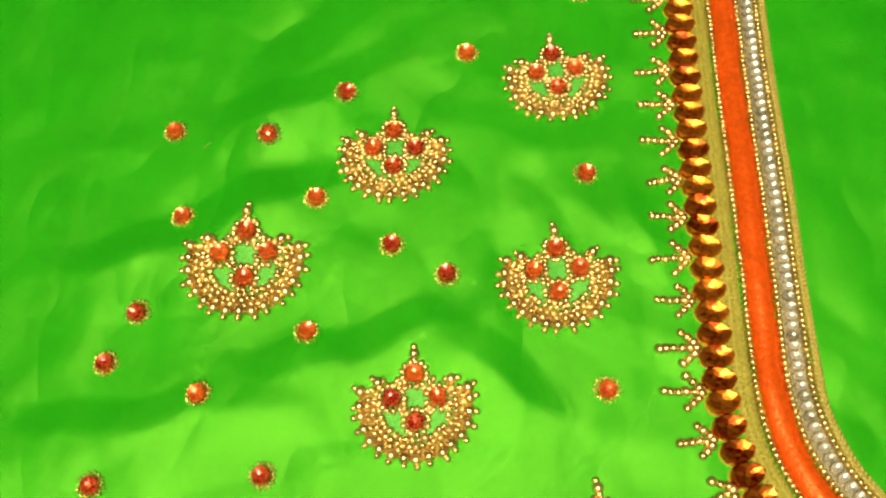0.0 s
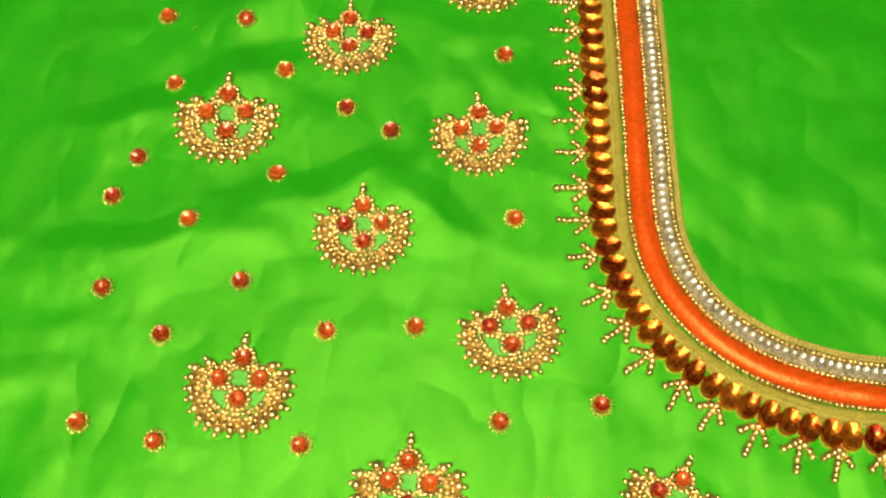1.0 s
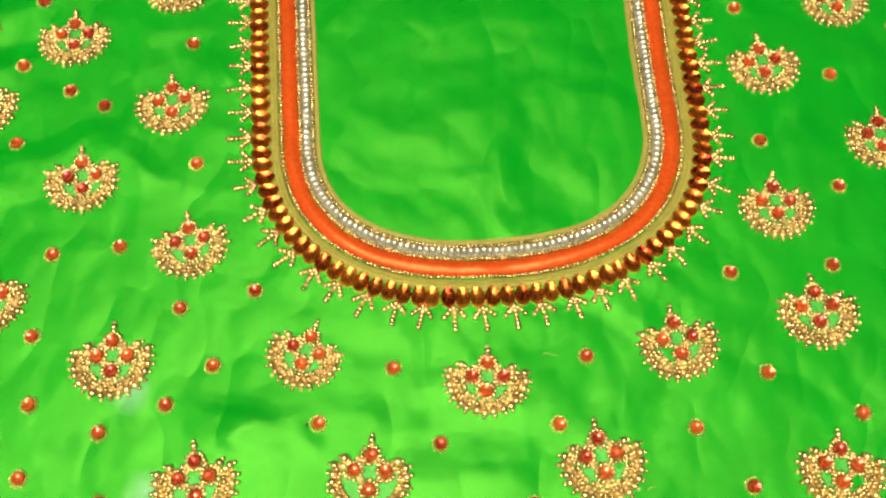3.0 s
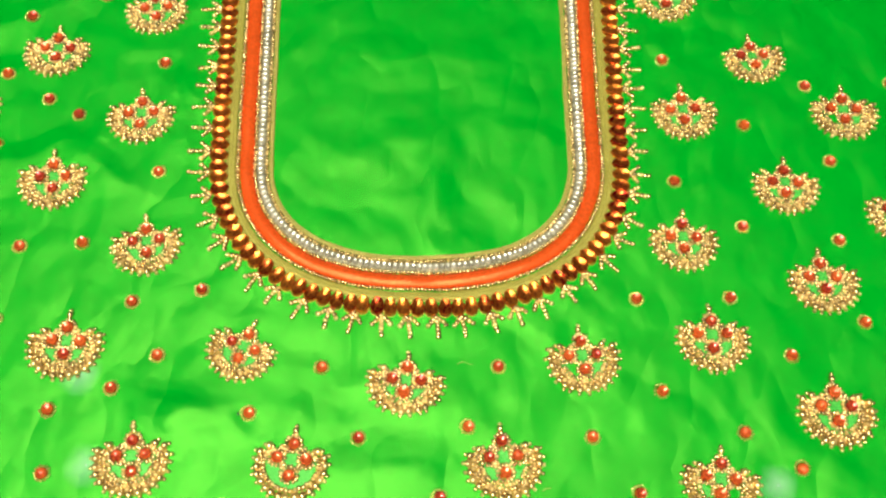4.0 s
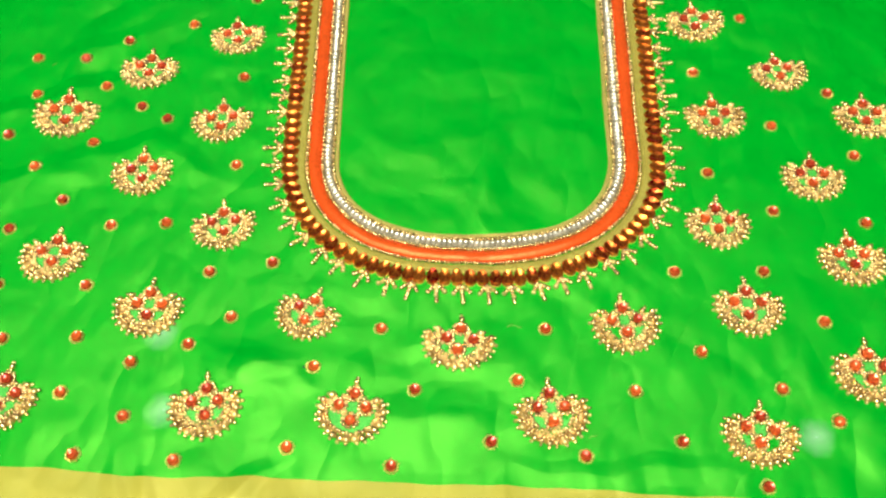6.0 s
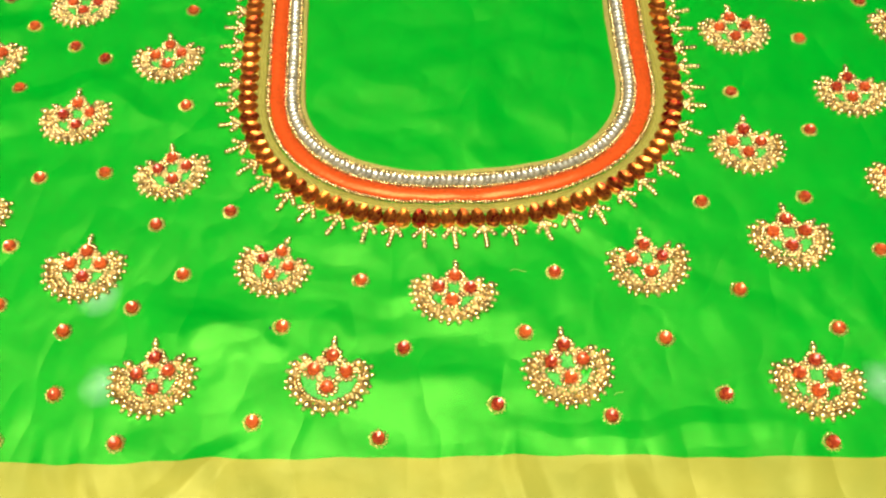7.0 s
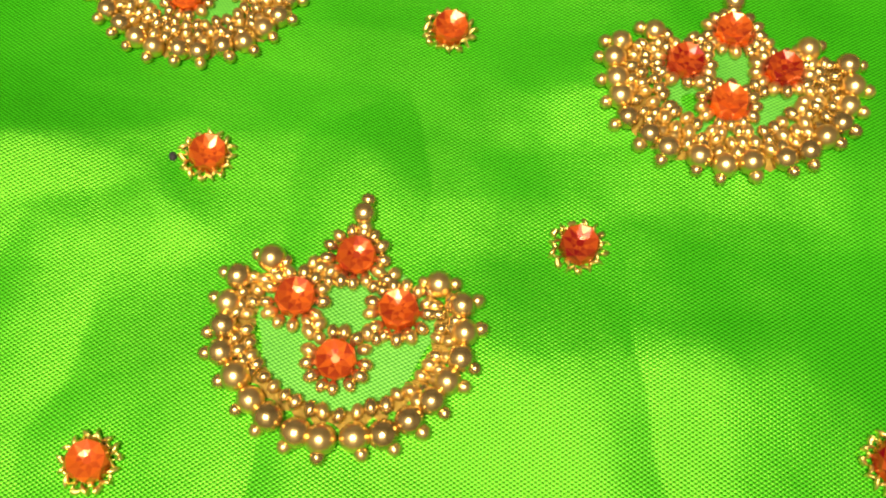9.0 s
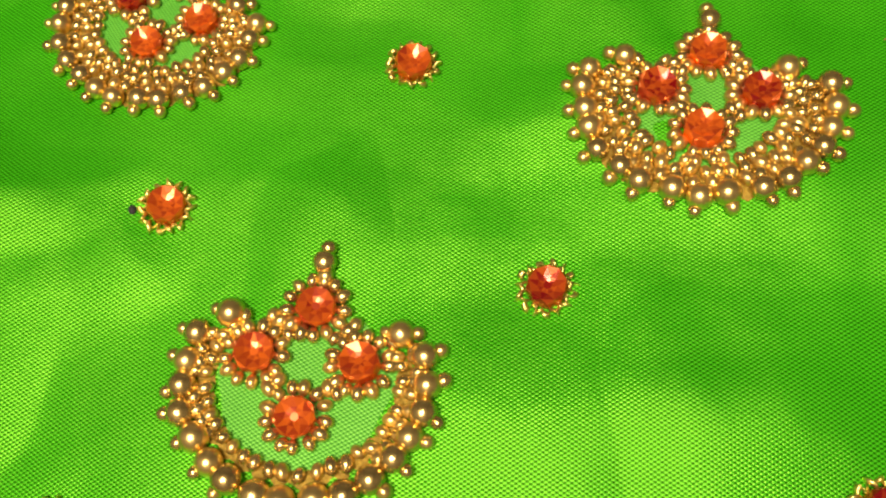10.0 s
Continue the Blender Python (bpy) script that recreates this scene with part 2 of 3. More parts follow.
def cut_stone(sides, rx, ry, rise, dish, power=1.0, point=0.0):
    """A foil-backed cut stone: wall, narrow crown, facets that sink to a small flat foot. power above 1 gives a pointed oval, point a drop. Every facet stands free."""
    rings = []
    for scale, z, shift in ((1.0, 0.0, 0.0), (1.0, 0.7 * rise, 0.0), (0.88, rise, 0.5), (0.46, rise - 0.72 * dish, 0.0), (0.2, rise - dish, 0.5)):
        ring = []
        for j in range(sides):
            a = 2 * math.pi * (j + shift) / sides
            c = math.copysign(abs(math.cos(a)) ** power, math.cos(a))
            ring.append((rx * scale * c, ry * scale * math.sin(a) * (1 - point * c), z))
        rings.append(ring)
    flat = []
    for i in range(4):
        p, q = rings[i], rings[i + 1]
        for j in range(sides):
            k = (j + 1) % sides
            if i == 0:
                flat.append((p[j], p[k], q[k], q[j]))
            elif i % 2:
                flat += [(p[j], p[k], q[j]), (p[k], q[k], q[j])]
            else:
                flat += [(p[j], q[k], q[j]), (p[j], p[k], q[k])]
    flat.append(tuple(rings[4]))
    verts, faces = [], []
    for face in flat:
        faces.append(tuple(range(len(verts), len(verts) + len(face))))
        verts += face
    return np.array(verts), faces


def on_cloth(x, y, turn=0.0, lift=0.0):
    """A pose on the cloth, tilted with it."""
    e = 0.004
    gx = float(height(x + e, y) - height(x - e, y)) / (2 * e)
    gy = float(height(x, y + e) - height(x, y - e)) / (2 * e)
    up = Vector((-gx, -gy, 1)).normalized()
    tilt = Vector((0, 0, 1)).rotation_difference(up).to_matrix().to_4x4()
    return Matrix.Translation((x, y, float(height(x, y)) + lift)) @ tilt @ Matrix.Rotation(radians(turn), 4, "Z")


# ---- room: floor, with unseen walls and ceiling added to shape the reflections ----
def box(x0, x1, y0, y1, z0, z1):
    v = [(x, y, z) for z in (z0, z1) for y in (y0, y1) for x in (x0, x1)]
    f = [(0, 2, 3, 1), (4, 5, 7, 6), (0, 1, 5, 4), (2, 6, 7, 3), (0, 4, 6, 2), (1, 3, 7, 5)]
    return np.array(v), f


def slab(name, label, mat, *bounds):
    return tagged(new(name, mesh_of(name, *box(*bounds), mat, False)), label, name.split("_")[0], kind="structure")


slab("floor", "plain grey floor under the cloth", FLOOR, -1.8, 1.8, -1.8, 1.8, -0.1, -0.0042)
slab("wall_north", "unseen plain beige wall, added for its reflections", WALL, -1.8, 1.8, 1.7, 1.8, -0.0042, 2.5)
slab("wall_south", "unseen plain beige wall, added for its reflections", WALL, -1.8, 1.8, -1.8, -1.7, -0.0042, 2.5)
slab("wall_east", "unseen plain beige wall, added for its reflections", WALL, 1.7, 1.8, -1.7, 1.7, -0.0042, 2.5)
slab("wall_west", "unseen plain beige wall, added for its reflections", WALL, -1.8, -1.7, -1.7, 1.7, -0.0042, 2.5)
slab("ceiling", "unseen plain beige ceiling, added for its reflections", WALL, -1.8, 1.8, -1.8, 1.8, 2.5, 2.6)


# ---- cloth ----
def cloth_sheet(x0, x1, ylow, yhigh, nx, ny, drop=0.0004):
    """A sheet between two edges y(x), with a lower face and closed rim."""
    far = nx // 12
    xs = np.concatenate([np.linspace(x0, -0.33, far)[:-1], np.linspace(-0.33, 0.31, nx - 2 * far + 2), np.linspace(0.31, x1, far)[1:]])
    t = (np.linspace(0, 1, ny) ** 1.35)[:, None] if yhigh(0.0) > 0 else np.linspace(0, 1, ny)[:, None]
    X = np.repeat(xs[None], ny, 0)
    Y = ylow(xs)[None] * (1 - t) + yhigh(xs)[None] * t
    Z = height(X, Y)
    top = np.stack([X, Y, Z], -1).reshape(-1, 3)
    low = top - (0, 0, drop)
    n = nx * ny
    i = np.arange(n).reshape(ny, nx)
    q = np.stack([i[:-1, :-1], i[:-1, 1:], i[1:, 1:], i[1:, :-1]], -1).reshape(-1, 4)
    rim = np.concatenate([i[0, :], i[1:, -1], i[-1, -2::-1], i[-2:0:-1, 0]])
    m = len(rim)
    k = 2 * n + np.arange(m)
    kn = np.roll(k, -1)
    side = np.stack([k, k + m, kn + m, kn], -1)
    return np.concatenate([top, low, top[rim], low[rim]]), np.concatenate([q, q[:, ::-1] + n, side]).tolist()


cloth = thing("blouse_cloth", Matrix(), "creased bright green silk cloth with gold border on the floor", "cloth")
part("green_panel", mesh_of("green_panel", *cloth_sheet(-0.50, 0.50, hem, lambda x: 0 * x + 0.48, 640, 430), SILK), cloth, label="bright green shot silk with soft creases")
part("gold_border", mesh_of("gold_border", *cloth_sheet(-0.50, 0.50, lambda x: 0 * x - 0.26, hem, 640, 80), TISSUE), cloth, label="yellow gold tissue border of the silk")

# ---- neckline embroidery ----
NECK_AT, NECK_TURN = (0.0015, -0.0143), 0.0348
HALF, DEPTH, POWER, TAPER = 0.0791, 0.0602, 2.44, 0.021


def neck_line():
    """The inner edge of the neck as points with outward normals and run length: straight sides, rounded foot."""
    a = np.linspace(0, math.pi / 2, 240)
    x, y = HALF * np.sin(a) ** (2 / POWER), DEPTH * (1 - np.cos(a) ** (2 / POWER))
    ys = np.linspace(DEPTH, 0.36, 220)[1:]
    x, y = np.concatenate([x, HALF + TAPER * (ys - DEPTH)]), np.concatenate([y, ys])
    x, y = np.concatenate([-x[::-1], x[1:]]), np.concatenate([y[::-1], y[1:]])
    run = np.concatenate([[0], np.cumsum(np.hypot(np.diff(x), np.diff(y)))])
    s = np.arange(0, run[-1], 0.001)
    x, y = np.interp(s, run, x), np.interp(s, run, y)
    for _ in range(6):
        x[1:-1] = (x[:-2] + x[2:] + 2 * x[1:-1]) / 4
        y[1:-1] = (y[:-2] + y[2:] + 2 * y[1:-1]) / 4
    c, n = math.cos(NECK_TURN), math.sin(NECK_TURN)
    x, y = c * x - n * y + NECK_AT[0], n * x + c * y + NECK_AT[1]
    dx, dy = np.gradient(x), np.gradient(y)
    k = np.hypot(dx, dy)
    return x, y, dy / k, -dx / k, s


NX, NY, NU, NV, NS = neck_line()


def along(off, pitch, jitter=0.0):
    """Places at even steps along the line that lies off outside the neck's edge: x, y, direction outward in degrees."""
    x, y = NX + off * NU, NY + off * NV
    run = np.concatenate([[0], np.cumsum(np.hypot(np.diff(x), np.diff(y)))])
    s = np.arange(pitch / 2, run[-1], pitch)
    s = s + np.array([random.uniform(-jitter, jitter) for _ in s])
    return [(float(np.interp(v, run, x)), float(np.interp(v, run, y)), math.degrees(math.atan2(np.interp(v, run, NV), np.interp(v, run, NU)))) for v in s]


def band(profile, wobble=0.0):
    """A strip along the neck with a cross-section of (offset, lift) points."""
    verts, faces, n = [], [], len(profile)
    for i in range(len(NX)):
        for o, lift in profile:
            o = o + wobble * math.sin(NS[i] * 310 + o * 900) * 0.5 + wobble * math.sin(NS[i] * 97)
            x, y = NX[i] + o * NU[i], NY[i] + o * NV[i]
            verts.append((x, y, float(height(x, y)) + lift))
        if i:
            p, q = (i - 1) * n, i * n
            faces += [(p + j, p + j + 1, q + j + 1, q + j) for j in range(n - 1)]
    return np.array(verts), faces


def arch(o0, o1, rise, n=7):
    return [(o0, -0.0003)] + [(o0 + (o1 - o0) * k / (n - 1), rise * math.sin(math.pi * (0.12 + 0.76 * k / (n - 1)))) for k in range(n)] + [(o1, -0.0003)]


neck = thing("neckline_border", Matrix(), "U-shaped neckline border of orange satin, crystals and amber stones", "embroidery")
part("orange_band", mesh_of("orange_band", *band(arch(0.0083, 0.0153, 0.0024), 0.00012), ORANGE), neck, label="orange red satin piping band")
part("inner_edging", mesh_of("inner_edging", *band(arch(-0.0020, 0.0003, 0.0009, 5), 0.00025), ZARI), neck, label="yellow gold zari thread edging")
part("crystal_bed", mesh_of("crystal_bed", *band(arch(0.0008, 0.0076, 0.0006, 5), 0.0001), GREY_THREAD), neck, label="grey gold stitched bed of the crystals")
part("outer_edging", mesh_of("outer_edging", *band(arch(0.0172, 0.0226, 0.0007, 6), 0.0003), ZARI), neck, label="yellow gold zari chain stitch")

SMALL = sphere(8, 6, 0.00100, 0.00094, 0.0009)
row_bead = mesh_of("row_bead", *SMALL, GOLD)
for off in (0.0012, 0.0074, 0.0163):
    pieces = []
    for x, y, a in along(off, 0.00172, 0.0001):
        w, z = random.uniform(0.9, 1.1), float(height(x, y)) + 0.0009
        if y < 0.004 and abs(x) < 0.062:
            part("row_bead", row_bead, neck, Matrix.Translation((x, y, z)) @ Matrix.Rotation(radians(a + 90), 4, "Z") @ Matrix.Scale(w, 4))
        else:
            pieces.append((SMALL[0] * w + (x, y, z), SMALL[1]))
    part("bead_row", mesh_of("bead_row", *joined(pieces), GOLD), neck, label="row of tiny gold beads", kind="stuff")

STITCH_LOOP = sphere(6, 5, 0.00105, 0.00040, 0.00036)
for name, offs, mat in (("inner_chain_stitch", (-0.0015, -0.0003), CREAM), ("outer_chain_stitch", (0.0180, 0.0198, 0.0216), ZARI)):
    pieces = []
    for k, off in enumerate(offs):
        for x, y, a in along(off, 0.00150, 0.0001):
            b = radians(a + 90 + (28 if k % 2 else -28) + random.uniform(-8, 8))
            v = STITCH_LOOP[0] * random.uniform(0.9, 1.1)
            z = float(height(x, y)) + 0.0008
            pieces.append((np.stack([math.cos(b) * v[:, 0] - math.sin(b) * v[:, 1] + x, math.sin(b) * v[:, 0] + math.cos(b) * v[:, 1] + y, v[:, 2] + z], 1), STITCH_LOOP[1]))
    part(name, mesh_of(name, *joined(pieces), mat), neck, None, "gold zari chain stitch", "stuff")

crystal_mesh = mesh_of("crystal", *cut_stone(8, 0.00178, 0.00134, 0.0014, 0.0005), CRYSTAL, False)
for x, y, a in along(0.0043, 0.0029):
    part("crystal", crystal_mesh, neck, on_cloth(x, y, a + random.uniform(-8, 8), 0.0008))

oval_mesh = mesh_of("oval_stone", *cut_stone(8, 0.0049, 0.0035, 0.0026, 0.00090, 1.0, -0.13), AMBER, False)
setting_v, setting_f = [], []
for j in range(28):
    a = 2 * math.pi * j / 28
    for r, z in ((1.0, 0.0002), (1.04, 0.0006), (1.07, -0.0003)):
        c = math.copysign(abs(math.cos(a)), math.cos(a))
        setting_v.append((0.0047 * r * c, 0.0034 * r * math.sin(a) * (1 + 0.13 * c), z))
for j in range(28):
    k = (j + 1) % 28
    setting_f += [(3 * j, 3 * j + 1, 3 * k + 1, 3 * k), (3 * j + 1, 3 * j + 2, 3 * k + 2, 3 * k + 1)]
setting_mesh = mesh_of("stone_setting", setting_v, setting_f, YELLOW_ZARI)
for x, y, a in along(0.0260, 0.0066, 0.0003):
    m = on_cloth(x, y, a + random.uniform(-7, 7), 0.0002)
    stone = part("oval_stone", oval_mesh, neck, m @ Matrix.Rotation(radians(random.uniform(-5, 5)), 4, "X"), "faceted amber brown foil-backed stone")
    part("setting", setting_mesh, stone, None, "yellow zari stitches round the stone")

bead_big = mesh_of("gold_bead_big", *sphere(16, 10, 0.00186, 0.00182, 0.00172), GOLD)
bead_mid = mesh_of("gold_bead_mid", *sphere(12, 8, 0.00118, 0.00108, 0.00108), GOLD)
bead_low = mesh_of("gold_bead_small", *sphere(10, 7, 0.00124, 0.00094, 0.00096), GOLD)
bead_sprig = mesh_of("gold_bead_sprig", *sphere(10, 7, 0.00142, 0.00130, 0.00124), GOLD)

SPRIG = [(0.2, 0.0), (1.1, -1.5), (1.1, 1.5), (2.3, 0.0), (2.6, -3.0), (2.6, 3.0), (4.3, 0.0), (4.2, -4.4), (4.2, 4.4), (6.4, 0.0), (8.4, 0.0), (10.1, 0.0)]


def sprig(x, y, a):
    root = part("bead_sprig", None, neck, on_cloth(x, y, a + random.uniform(-9, 9)), "three-armed sprig of small gold beads")
    k = random.uniform(0.92, 1.06)
    for u, v in SPRIG:
        d = Matrix.Translation((0.001 * u * k + random.uniform(-1, 1) * 0.00015, 0.001 * v * k + random.uniform(-1, 1) * 0.0002, 0.0008))
        part("bead", bead_sprig, root, d @ Matrix.Rotation(random.uniform(0, 3.14), 4, "Z") @ Matrix.Scale(random.uniform(0.9, 1.12), 4))


for i, (x, y, a) in enumerate(along(0.0309, 0.0132, 0.0008)):
    sprig(x, y, a)


# ---- fan motifs ----
gem_mesh = mesh_of("round_stone", *cut_stone(9, 0.0028, 0.0028, 0.0022, 0.0008), RUBY, False)
STONES = [(0.0, 7.2), (-7.1, 0.2), (7.1, 0.2), (0.0, -7.2)]

LINKS = [(sx * u, v) for sx in (-1, 1) for u, v in ((3.0, 3.3), (4.4, 4.7), (5.6, 5.4), (3.2, -3.0), (4.4, -4.0), (9.6, 5.2), (10.8, 3.6), (11.7, 1.9), (13.3, 2.6))]


def film_patch():
    v = [(0, -3.2, 0.15)]
    for j in range(24):
        a = 2 * math.pi * j / 24
        r = 1 + 0.05 * math.sin(3 * a) + 0.03 * math.sin(7 * a)
        v.append((11.6 * r * math.cos(a), -3.2 + 10.7 * r * math.sin(a), 0.12))
    return np.array(v) * 0.001, [(0, 1 + j, 1 + (j + 1) % 24) for j in range(24)]


def stitch_base(edge):
    """Stitched ground of the fan's small bead rows: an arched strip with a ragged outline."""
    v, f, n = [], [], 64
    for k in range(n):
        a = radians(-108 + 216 * k / (n - 1))
        wob = 0.25 * math.sin(k * 1.9) + 0.15 * math.sin(k * 4.3)
        for r, z in ((11.9 - wob, 0.1), (12.7, 0.3), (edge - 1.1, 0.3), (edge + 1.5 * wob, 0.1)):
            v.append((r * math.sin(a), -2.3 - 0.955 * r * math.cos(a), z))
        if k:
            p = 4 * (k - 1)
            f += [(p + q, p + q + 1, p + q + 5, p + q + 4) for q in range(3)]
    return np.array(v) * 0.001, f


def arc(n, radius, low, high):
    """n places on the fan's arc, from the angle low to high, measured from straight down."""
    return [(radius * math.sin(radians(low + (high - low) * k / (n - 1))), -2.3 - 0.955 * radius * math.cos(radians(low + (high - low) * k / (n - 1))), low + (high - low) * k / (n - 1)) for k in range(n)]


def fan_motif(x, y, turn, size, squat=1.0, filled=True):
    h0 = float(height(x, y))
    ct, st = math.cos(radians(turn)) * size, math.sin(radians(turn)) * size
    root = thing("beaded_motif", Matrix.Translation((x, y, h0)) @ Matrix.Rotation(radians(turn), 4, "Z") @ Matrix.Scale(size, 4), "fan-shaped gold bead motif with four red stones sewn on green silk", "motif", "fan motifs on the cloth")

    def drape(u, v):
        return (height(x + ct * u - st * v, y + st * u + ct * v) - h0) / size

    def jig(r):
        return random.uniform(-r, r)

    def place(u, v, z, a=0.0, grow=1.0):
        v = v * squat
        return Matrix.Translation((0.001 * u, 0.001 * v, z + float(drape(0.001 * u, 0.001 * v)))) @ Matrix.Rotation(radians(a), 4, "Z") @ Matrix.Scale(grow, 4)

    def sheet(name, shape, mat, label):
        v, f = shape
        v = v.copy()
        v[:, 1] *= squat
        v[:, 2] += drape(v[:, 0], v[:, 1])
        part(name, mesh_of(name, v, f, mat), root, None, label)

    sheet("stitch_base", stitch_base(17.5 if filled else 14.2), STITCH, "brown gold stitching under the beads")
    sheet("adhesive_film", film_patch(), FILM, "pale green film between the beads")

    def small(parent, u, v, a):
        m = place(u, v, 0.0008, a, random.uniform(0.88, 1.1))
        part("small_bead", bead_low, parent, m if parent is root else parent.matrix_basis.inverted() @ m)

    for u, v in STONES:
        u, v = u + jig(0.35), v + jig(0.35)
        m = place(u, v, 0.0004) @ Matrix.Rotation(radians(jig(9)), 4, "X") @ Matrix.Rotation(radians(jig(9)), 4, "Y")
        stone = part("stone", gem_mesh, root, m, "faceted red orange foil-backed stone")
        for j in range(13):
            b = 360 * j / 13 + jig(4)
            small(stone, u + 3.85 * math.cos(radians(b)), v + 3.85 * math.sin(radians(b)), b + jig(12))
    for u, v in LINKS:
        small(root, u + jig(0.3), v + jig(0.3), random.uniform(0, 180))
    part("bead", bead_mid, root, place(jig(0.3), 11.7, 0.0009))
    part("bead", bead_big, root, place(jig(0.4), 13.6, 0.0011, 90, 0.95))
    part("bead", bead_mid, root, place(jig(0.5), 15.7, 0.0009))
    ends = [(-11.2, 4.9, -118), (11.2, 4.9, 118)]
    for u, v, a in arc(17, 16.9 if filled else 16.1, -108 + jig(3), 108 + jig(3)) + ends:
        u, v = u + jig(0.4), v + jig(0.4)
        part("large_bead", bead_big, root, place(u, v, 0.0012, a, random.uniform(0.93, 1.05) * (1.0 if filled else 1.08)), "large round gold bead")
        a = a + jig(20)
        part("tip_bead", bead_mid, root, place(u + 2.15 * math.sin(radians(a)), v - 2.15 * math.cos(radians(a)), 0.0008, a + 90, random.uniform(0.85, 1.05)))
    rows = [(25, 12.7, -104, 104)]
    rows += [(26, 14.6, -108, 108), (20, 10.8, -92, 92)] if filled else [(9, 14.5, -108, -50), (9, 14.5, 50, 108)]
    for n, r, low, high in rows:
        for u, v, a in arc(n, r, low, high):
            small(root, u + jig(0.35), v + jig(0.35), a + 90 + jig(30))
    return root


MOTIFS_LEFT = [
    (-0.1517, 0.1347, 9.9, 0.90), (-0.2015, 0.1055, 4.2, 0.93), (-0.2433, 0.0671, 3.9, 1.00), (-0.1500, 0.0661, 5.3, 0.93),
    (-0.1886, 0.0255, 5.4, 0.92), (-0.1361, -0.0086, 8.9, 0.92), (-0.2238, -0.0324, 0.9, 0.95), (-0.1500, 0.2057, 8.3, 0.93), (-0.2965, 0.1906, 168.0, 0.92)]
MOTIFS_RIGHT = [
    (0.1343, 0.0032, -0.3, 0.93), (0.1410, 0.0810, 4.6, 0.95), (0.1365, 0.1591, 4.4, 0.95), (0.1834, 0.1182, 6.6, 0.90),
    (0.2295, 0.0846, -2.6, 0.96), (0.1914, 0.0376, -3.2, 0.93), (0.2034, -0.0162, 1.7, 0.97), (0.1337, 0.2324, -0.9, 0.93), (0.2501, 0.0239, 2.3, 0.98), (0.2587, -0.0417, -0.6, 1.0)]
MOTIFS_HEM = [
    (-0.1656, -0.0624, 1.0, 0.95), (0.0803, -0.0616, 7.6, 0.94), (-0.1262, -0.1158, 4.0, 0.95), (0.1417, -0.1185, -7.4, 0.95),
    (0.1442, -0.0489, 2.1, 0.96), (0.1998, -0.0831, 1.2, 1.0), (-0.2274, -0.1150, -5.0, 1.0)]
MOTIFS_FRONT = [(-0.0817, -0.0622, -18.8, 0.88), (-0.0038, -0.0767, -3.9, 0.97, 0.88), (-0.0540, -0.1156, -4.6, 0.97, 1.0, False), (0.0423, -0.1119, 6.5, 0.97)]
for spot in MOTIFS_LEFT + MOTIFS_RIGHT + MOTIFS_HEM + MOTIFS_FRONT:
    fan_motif(*spot)


SCRAPS = [(-0.0900, -0.0560, -35, 0.005), (0.0618, -0.1256, 30, 0.004), (0.0240, -0.0675, 5, 0.007), (-0.2620, 0.1050, 60, 0.003)]


# ---- single stones ----
def wire_ring(seed):
    """One closed wire that loops in and out round a stone."""
    rnd = random.Random(seed)
    verts, faces, n, k = [], [], 132, 6
    ph = [rnd.uniform(0, 6.28) for _ in range(3)]
    for i in range(n):
        a = 2 * math.pi * i / n
        r = 3.25 + 0.50 * math.sin(15 * a + ph[0] + 0.8 * math.sin(3 * a + ph[1])) + 0.12 * math.sin(5 * a + ph[2])
        w = a + 0.07 * math.sin(24 * a + ph[1])
        z = 0.55 + 0.35 * math.cos(15 * a + ph[0])
        thick = 0.38 + 0.10 * math.sin(15 * a + ph[0])
        for q in range(k):
            b = 2 * math.pi * q / k
            rr = r + thick * math.cos(b)
            verts.append((0.001 * rr * math.cos(w), 0.001 * rr * math.sin(w), 0.001 * (z + thick * math.sin(b))))
        p, e = i * k, ((i + 1) % n) * k
        faces += [(p + q, e + q, e + (q + 1) % k, p + (q + 1) % k) for q in range(k)]
    return mesh_of("wire_ring", verts, faces, FINE_GOLD)


rings = [wire_ring(k) for k in range(6)]
STUDS_LEFT = [(-0.1772, 0.2180), (-0.2667, 0.2135), (-0.1443, 0.1666), (-0.1805, 0.1412), (-0.2187, 0.1249), (-0.2730, 0.1097), (-0.2417, 0.1085), (-0.1419, 0.0981), (-0.2238, 0.0865), (-0.2651, 0.0796), (-0.1993, 0.0721), (-0.1819, 0.0631), (-0.2728, 0.0476), (-0.2217, 0.0437), (-0.2796, 0.0317), (-0.1355, 0.0308), (-0.2498, 0.0236), (-0.2285, 0.0019), (-0.2758, -0.0034), (-0.1675, -0.0111), (-0.1972, -0.0145), (-0.2526, -0.0189), (-0.1052, -0.0341), (-0.1378, -0.0415), (-0.2745, -0.0500), (-0.2010, -0.0529), (-0.2483, -0.0543)]
STUDS_RIGHT = [(0.1605, 0.2299), (0.1279, 0.1933), (0.1652, 0.1593), (0.1317, 0.1123), (0.2577, 0.1022), (0.2096, 0.0980), (0.1730, 0.0717), (0.2724, 0.0662), (0.2172, 0.0513), (0.1325, 0.0353), (0.1657, 0.0103), (0.2151, 0.0046), (0.2478, -0.0113), (0.1550, -0.0294), (0.1082, -0.0320), (0.2208, -0.0401), (0.1820, -0.0587)]
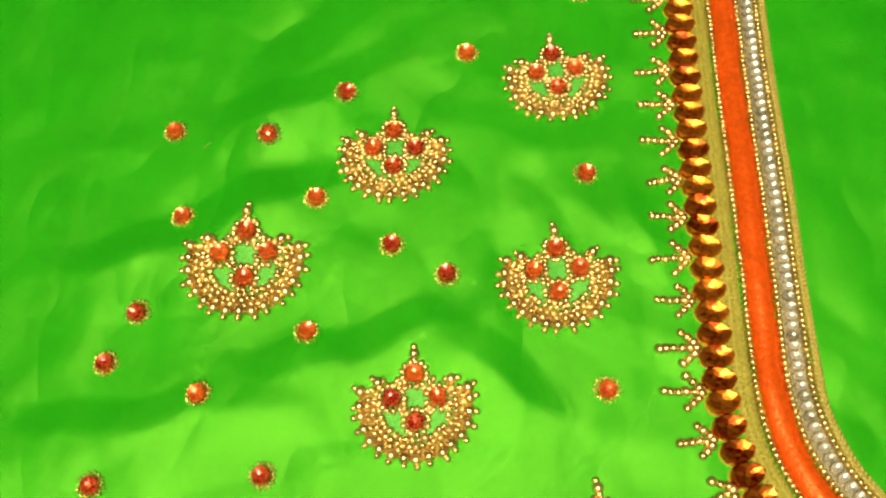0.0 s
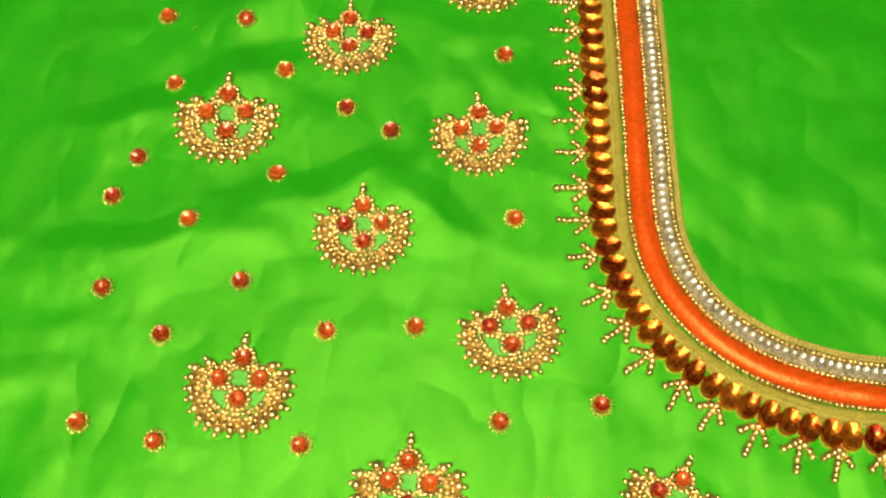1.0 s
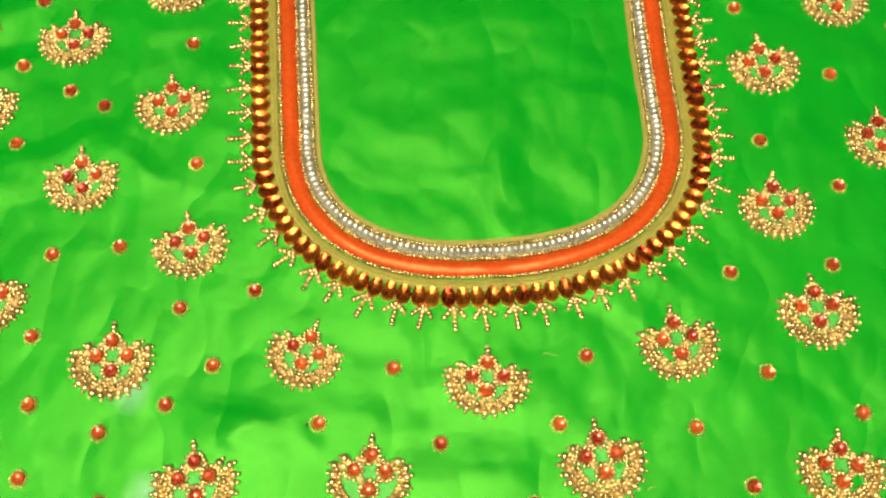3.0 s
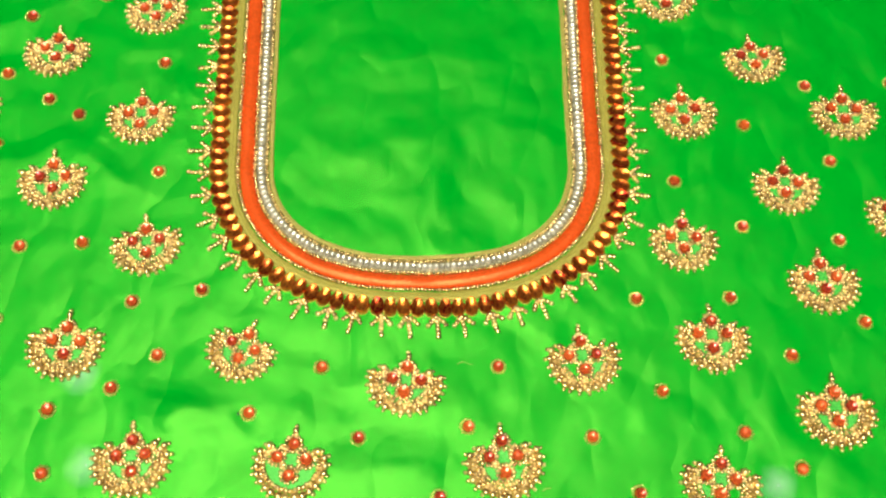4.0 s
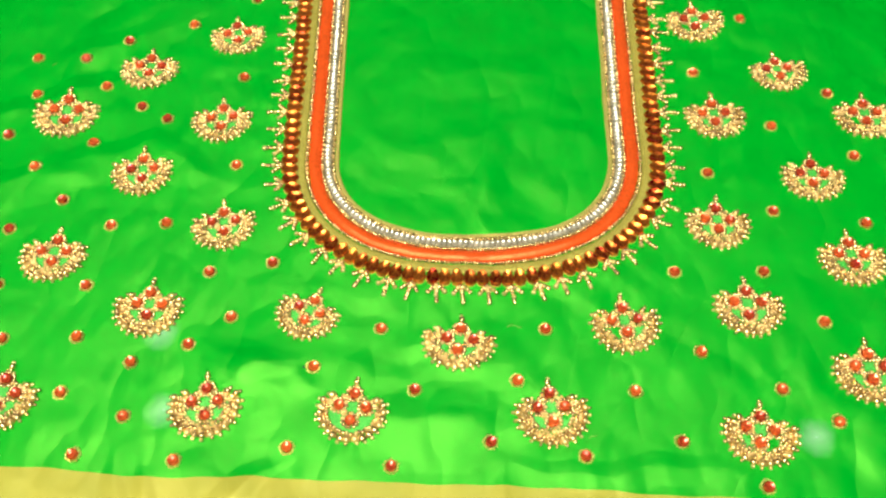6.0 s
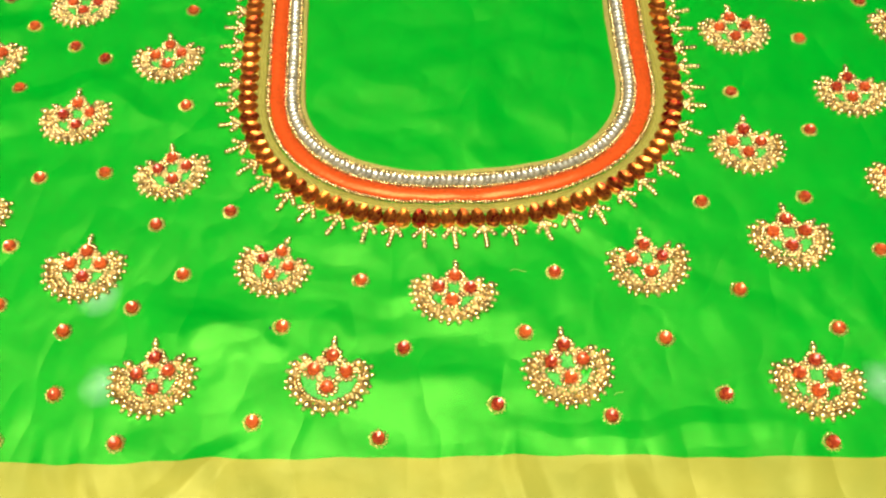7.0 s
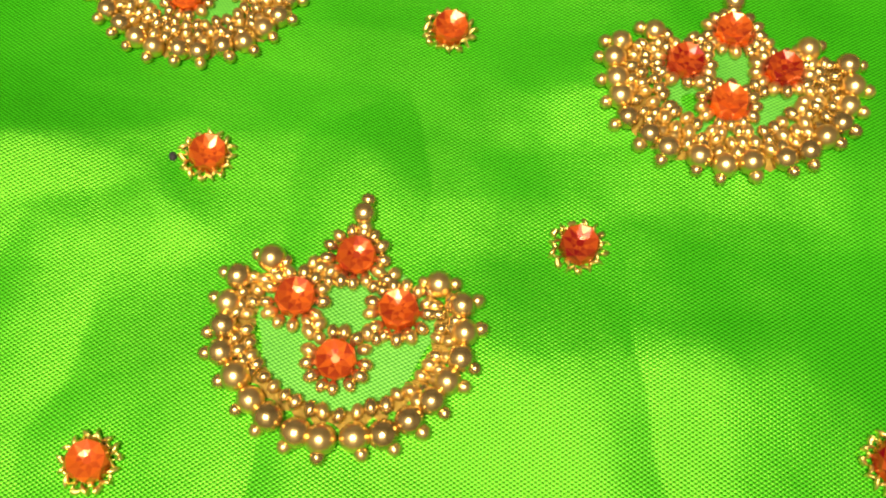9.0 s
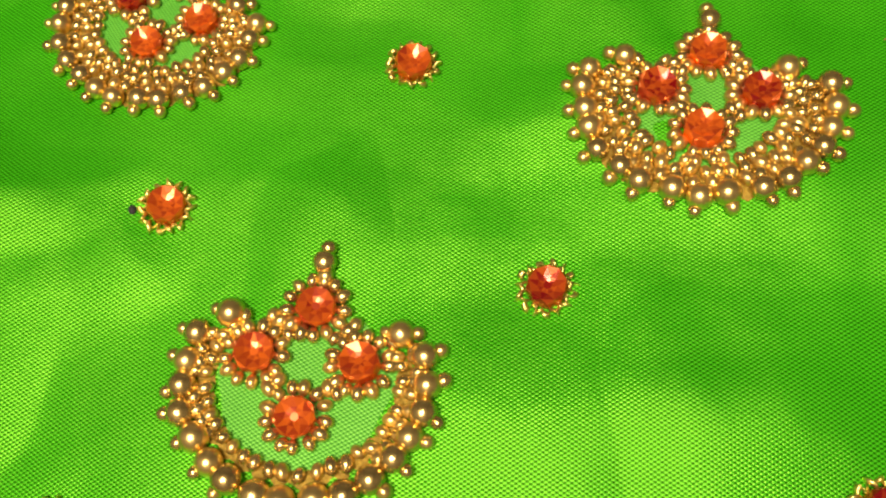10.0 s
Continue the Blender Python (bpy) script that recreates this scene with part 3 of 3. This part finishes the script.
STUDS_HEM = [(-0.1217, -0.0682), (0.0399, -0.0688), (-0.0440, -0.0715), (0.2353, -0.0755), (0.1174, -0.0783), (-0.1983, -0.0834), (-0.1407, -0.0849), (-0.2361, -0.0861), (-0.2694, -0.0939), (-0.0758, -0.0950), (-0.1679, -0.0961), (0.1553, -0.0970), (0.0256, -0.0982), (0.0836, -0.1013), (-0.0245, -0.1048), (0.1798, -0.1128), (-0.1985, -0.1142), (-0.1648, -0.1249), (0.1041, -0.1260), (0.0132, -0.1307), (0.0583, -0.1358), (-0.0833, -0.1374), (-0.0331, -0.1446), (-0.1842, -0.1452), (-0.1357, -0.1463), (0.1415, -0.1467), (-0.2230, -0.1481)]
for k, (x, y) in enumerate(STUDS_LEFT + STUDS_RIGHT + STUDS_HEM):
    root = thing("stone_stud", on_cloth(x, y, random.uniform(0, 360)), "single round red orange stone ringed with gold wire on green silk", "stone", "scattered single stones")
    part("stone", gem_mesh, root, Matrix.Rotation(radians(random.uniform(-10, 10)), 4, "X") @ Matrix.Rotation(radians(random.uniform(-10, 10)), 4, "Y") @ Matrix.Translation((0, 0, 0.0003)) @ Matrix.Scale(0.98, 4))
    part("wire_ring", rings[k % 6], root, None, "ring of fine gold wire loops")


def pale_tint_material():
    """A pale, partly clear tint that thins out towards an uneven rim."""
    m, tree, b = material("pale_fading_tint")
    co = tree.nodes.new("ShaderNodeTexCoord").outputs["Object"]
    dist = tree.nodes.new("ShaderNodeVectorMath")
    dist.operation = "LENGTH"
    tree.links.new(co, dist.inputs[0])
    fade = ramp(tree, math_node(tree, "ADD", dist.outputs["Value"], math_node(tree, "MULTIPLY", noise_node(tree, co, 160, 3), 0.006)), 0.0135, 0.003)
    b.inputs["Base Color"].default_value = (0.55, 0.85, 0.50, 1)
    b.inputs["Roughness"].default_value = 0.6
    tree.links.new(math_node(tree, "MULTIPLY", fade, 0.35), b.inputs["Alpha"])
    return m


PALE_TINT = pale_tint_material()


# A small sheet just over the cloth that carries the pale tint.
def stain(x, y):
    h0, v, f = float(height(x, y)), [], []
    for i in range(9):
        for j in range(9):
            u, w = (i - 4) * 0.003, (j - 4) * 0.003
            v.append((u, w, float(height(x + u, y + w)) - h0 + 0.00012))
            if i and j:
                k = 9 * i + j
                f.append((k - 10, k - 1, k, k - 9))
    root = thing("pale_patch", Matrix.Translation((x, y, h0)), "pale hazy patch on green silk", "stain", "glue stains on the cloth")
    part("stain", mesh_of("stain", v, f, PALE_TINT), root)


for x, y in ((-0.146, -0.121), (-0.156, -0.079), (0.168, -0.121)):
    stain(x, y)


def scrap(x, y, turn, length):
    """A short loose end of gold thread."""
    v, f, k, n = [], [], 6, 9
    for i in range(n):
        u = length * (i / (n - 1) - 0.5)
        w = 0.12 * length * math.sin(5 * i / (n - 1))
        for q in range(k):
            b = 2 * math.pi * q / k
            v.append((u, w + 0.00013 * math.cos(b), 0.00030 + 0.00013 * math.sin(b)))
        if i:
            p = k * (i - 1)
            f += [(p + q, p + (q + 1) % k, p + k + (q + 1) % k, p + k + q) for q in range(k)]
    root = thing("thread_scrap", on_cloth(x, y, turn), "short loose end of gold thread on green silk", "thread", "loose thread ends")
    part("strand", mesh_of("strand", v, f, CREAM), root)


for x, y, turn, length in SCRAPS:
    scrap(x, y, turn, length)

knot = thing("thread_knot", on_cloth(-0.0806, -0.0954, 20), "small black thread knot beside a stone on green silk", "knot")
part("knot", mesh_of("knot", *sphere(8, 6, 0.0006, 0.0008, 0.0005), BLACK), knot)


# ---- unseen lamp body, added round the stand-in light ----
def turned(profile, sides=40):
    v = [(r * math.cos(2 * math.pi * j / sides), r * math.sin(2 * math.pi * j / sides), z) for r, z in profile for j in range(sides)]
    f = [(i * sides + j, i * sides + (j + 1) % sides, (i + 1) * sides + (j + 1) % sides, (i + 1) * sides + j) for i in range(len(profile) - 1) for j in range(sides)]
    return np.array(v), f


lamp = thing("stand_in_lamp", Matrix.Translation((LAMP[0], LAMP[1], 2.5)), "unseen round lamp added in place of the light by the camera", "lamp")
part("lamp_base", mesh_of("lamp_base", *turned([(0.64, 0.0), (0.64, -0.05), (0.635, -0.07), (0.60, -0.07)]), WALL), lamp)
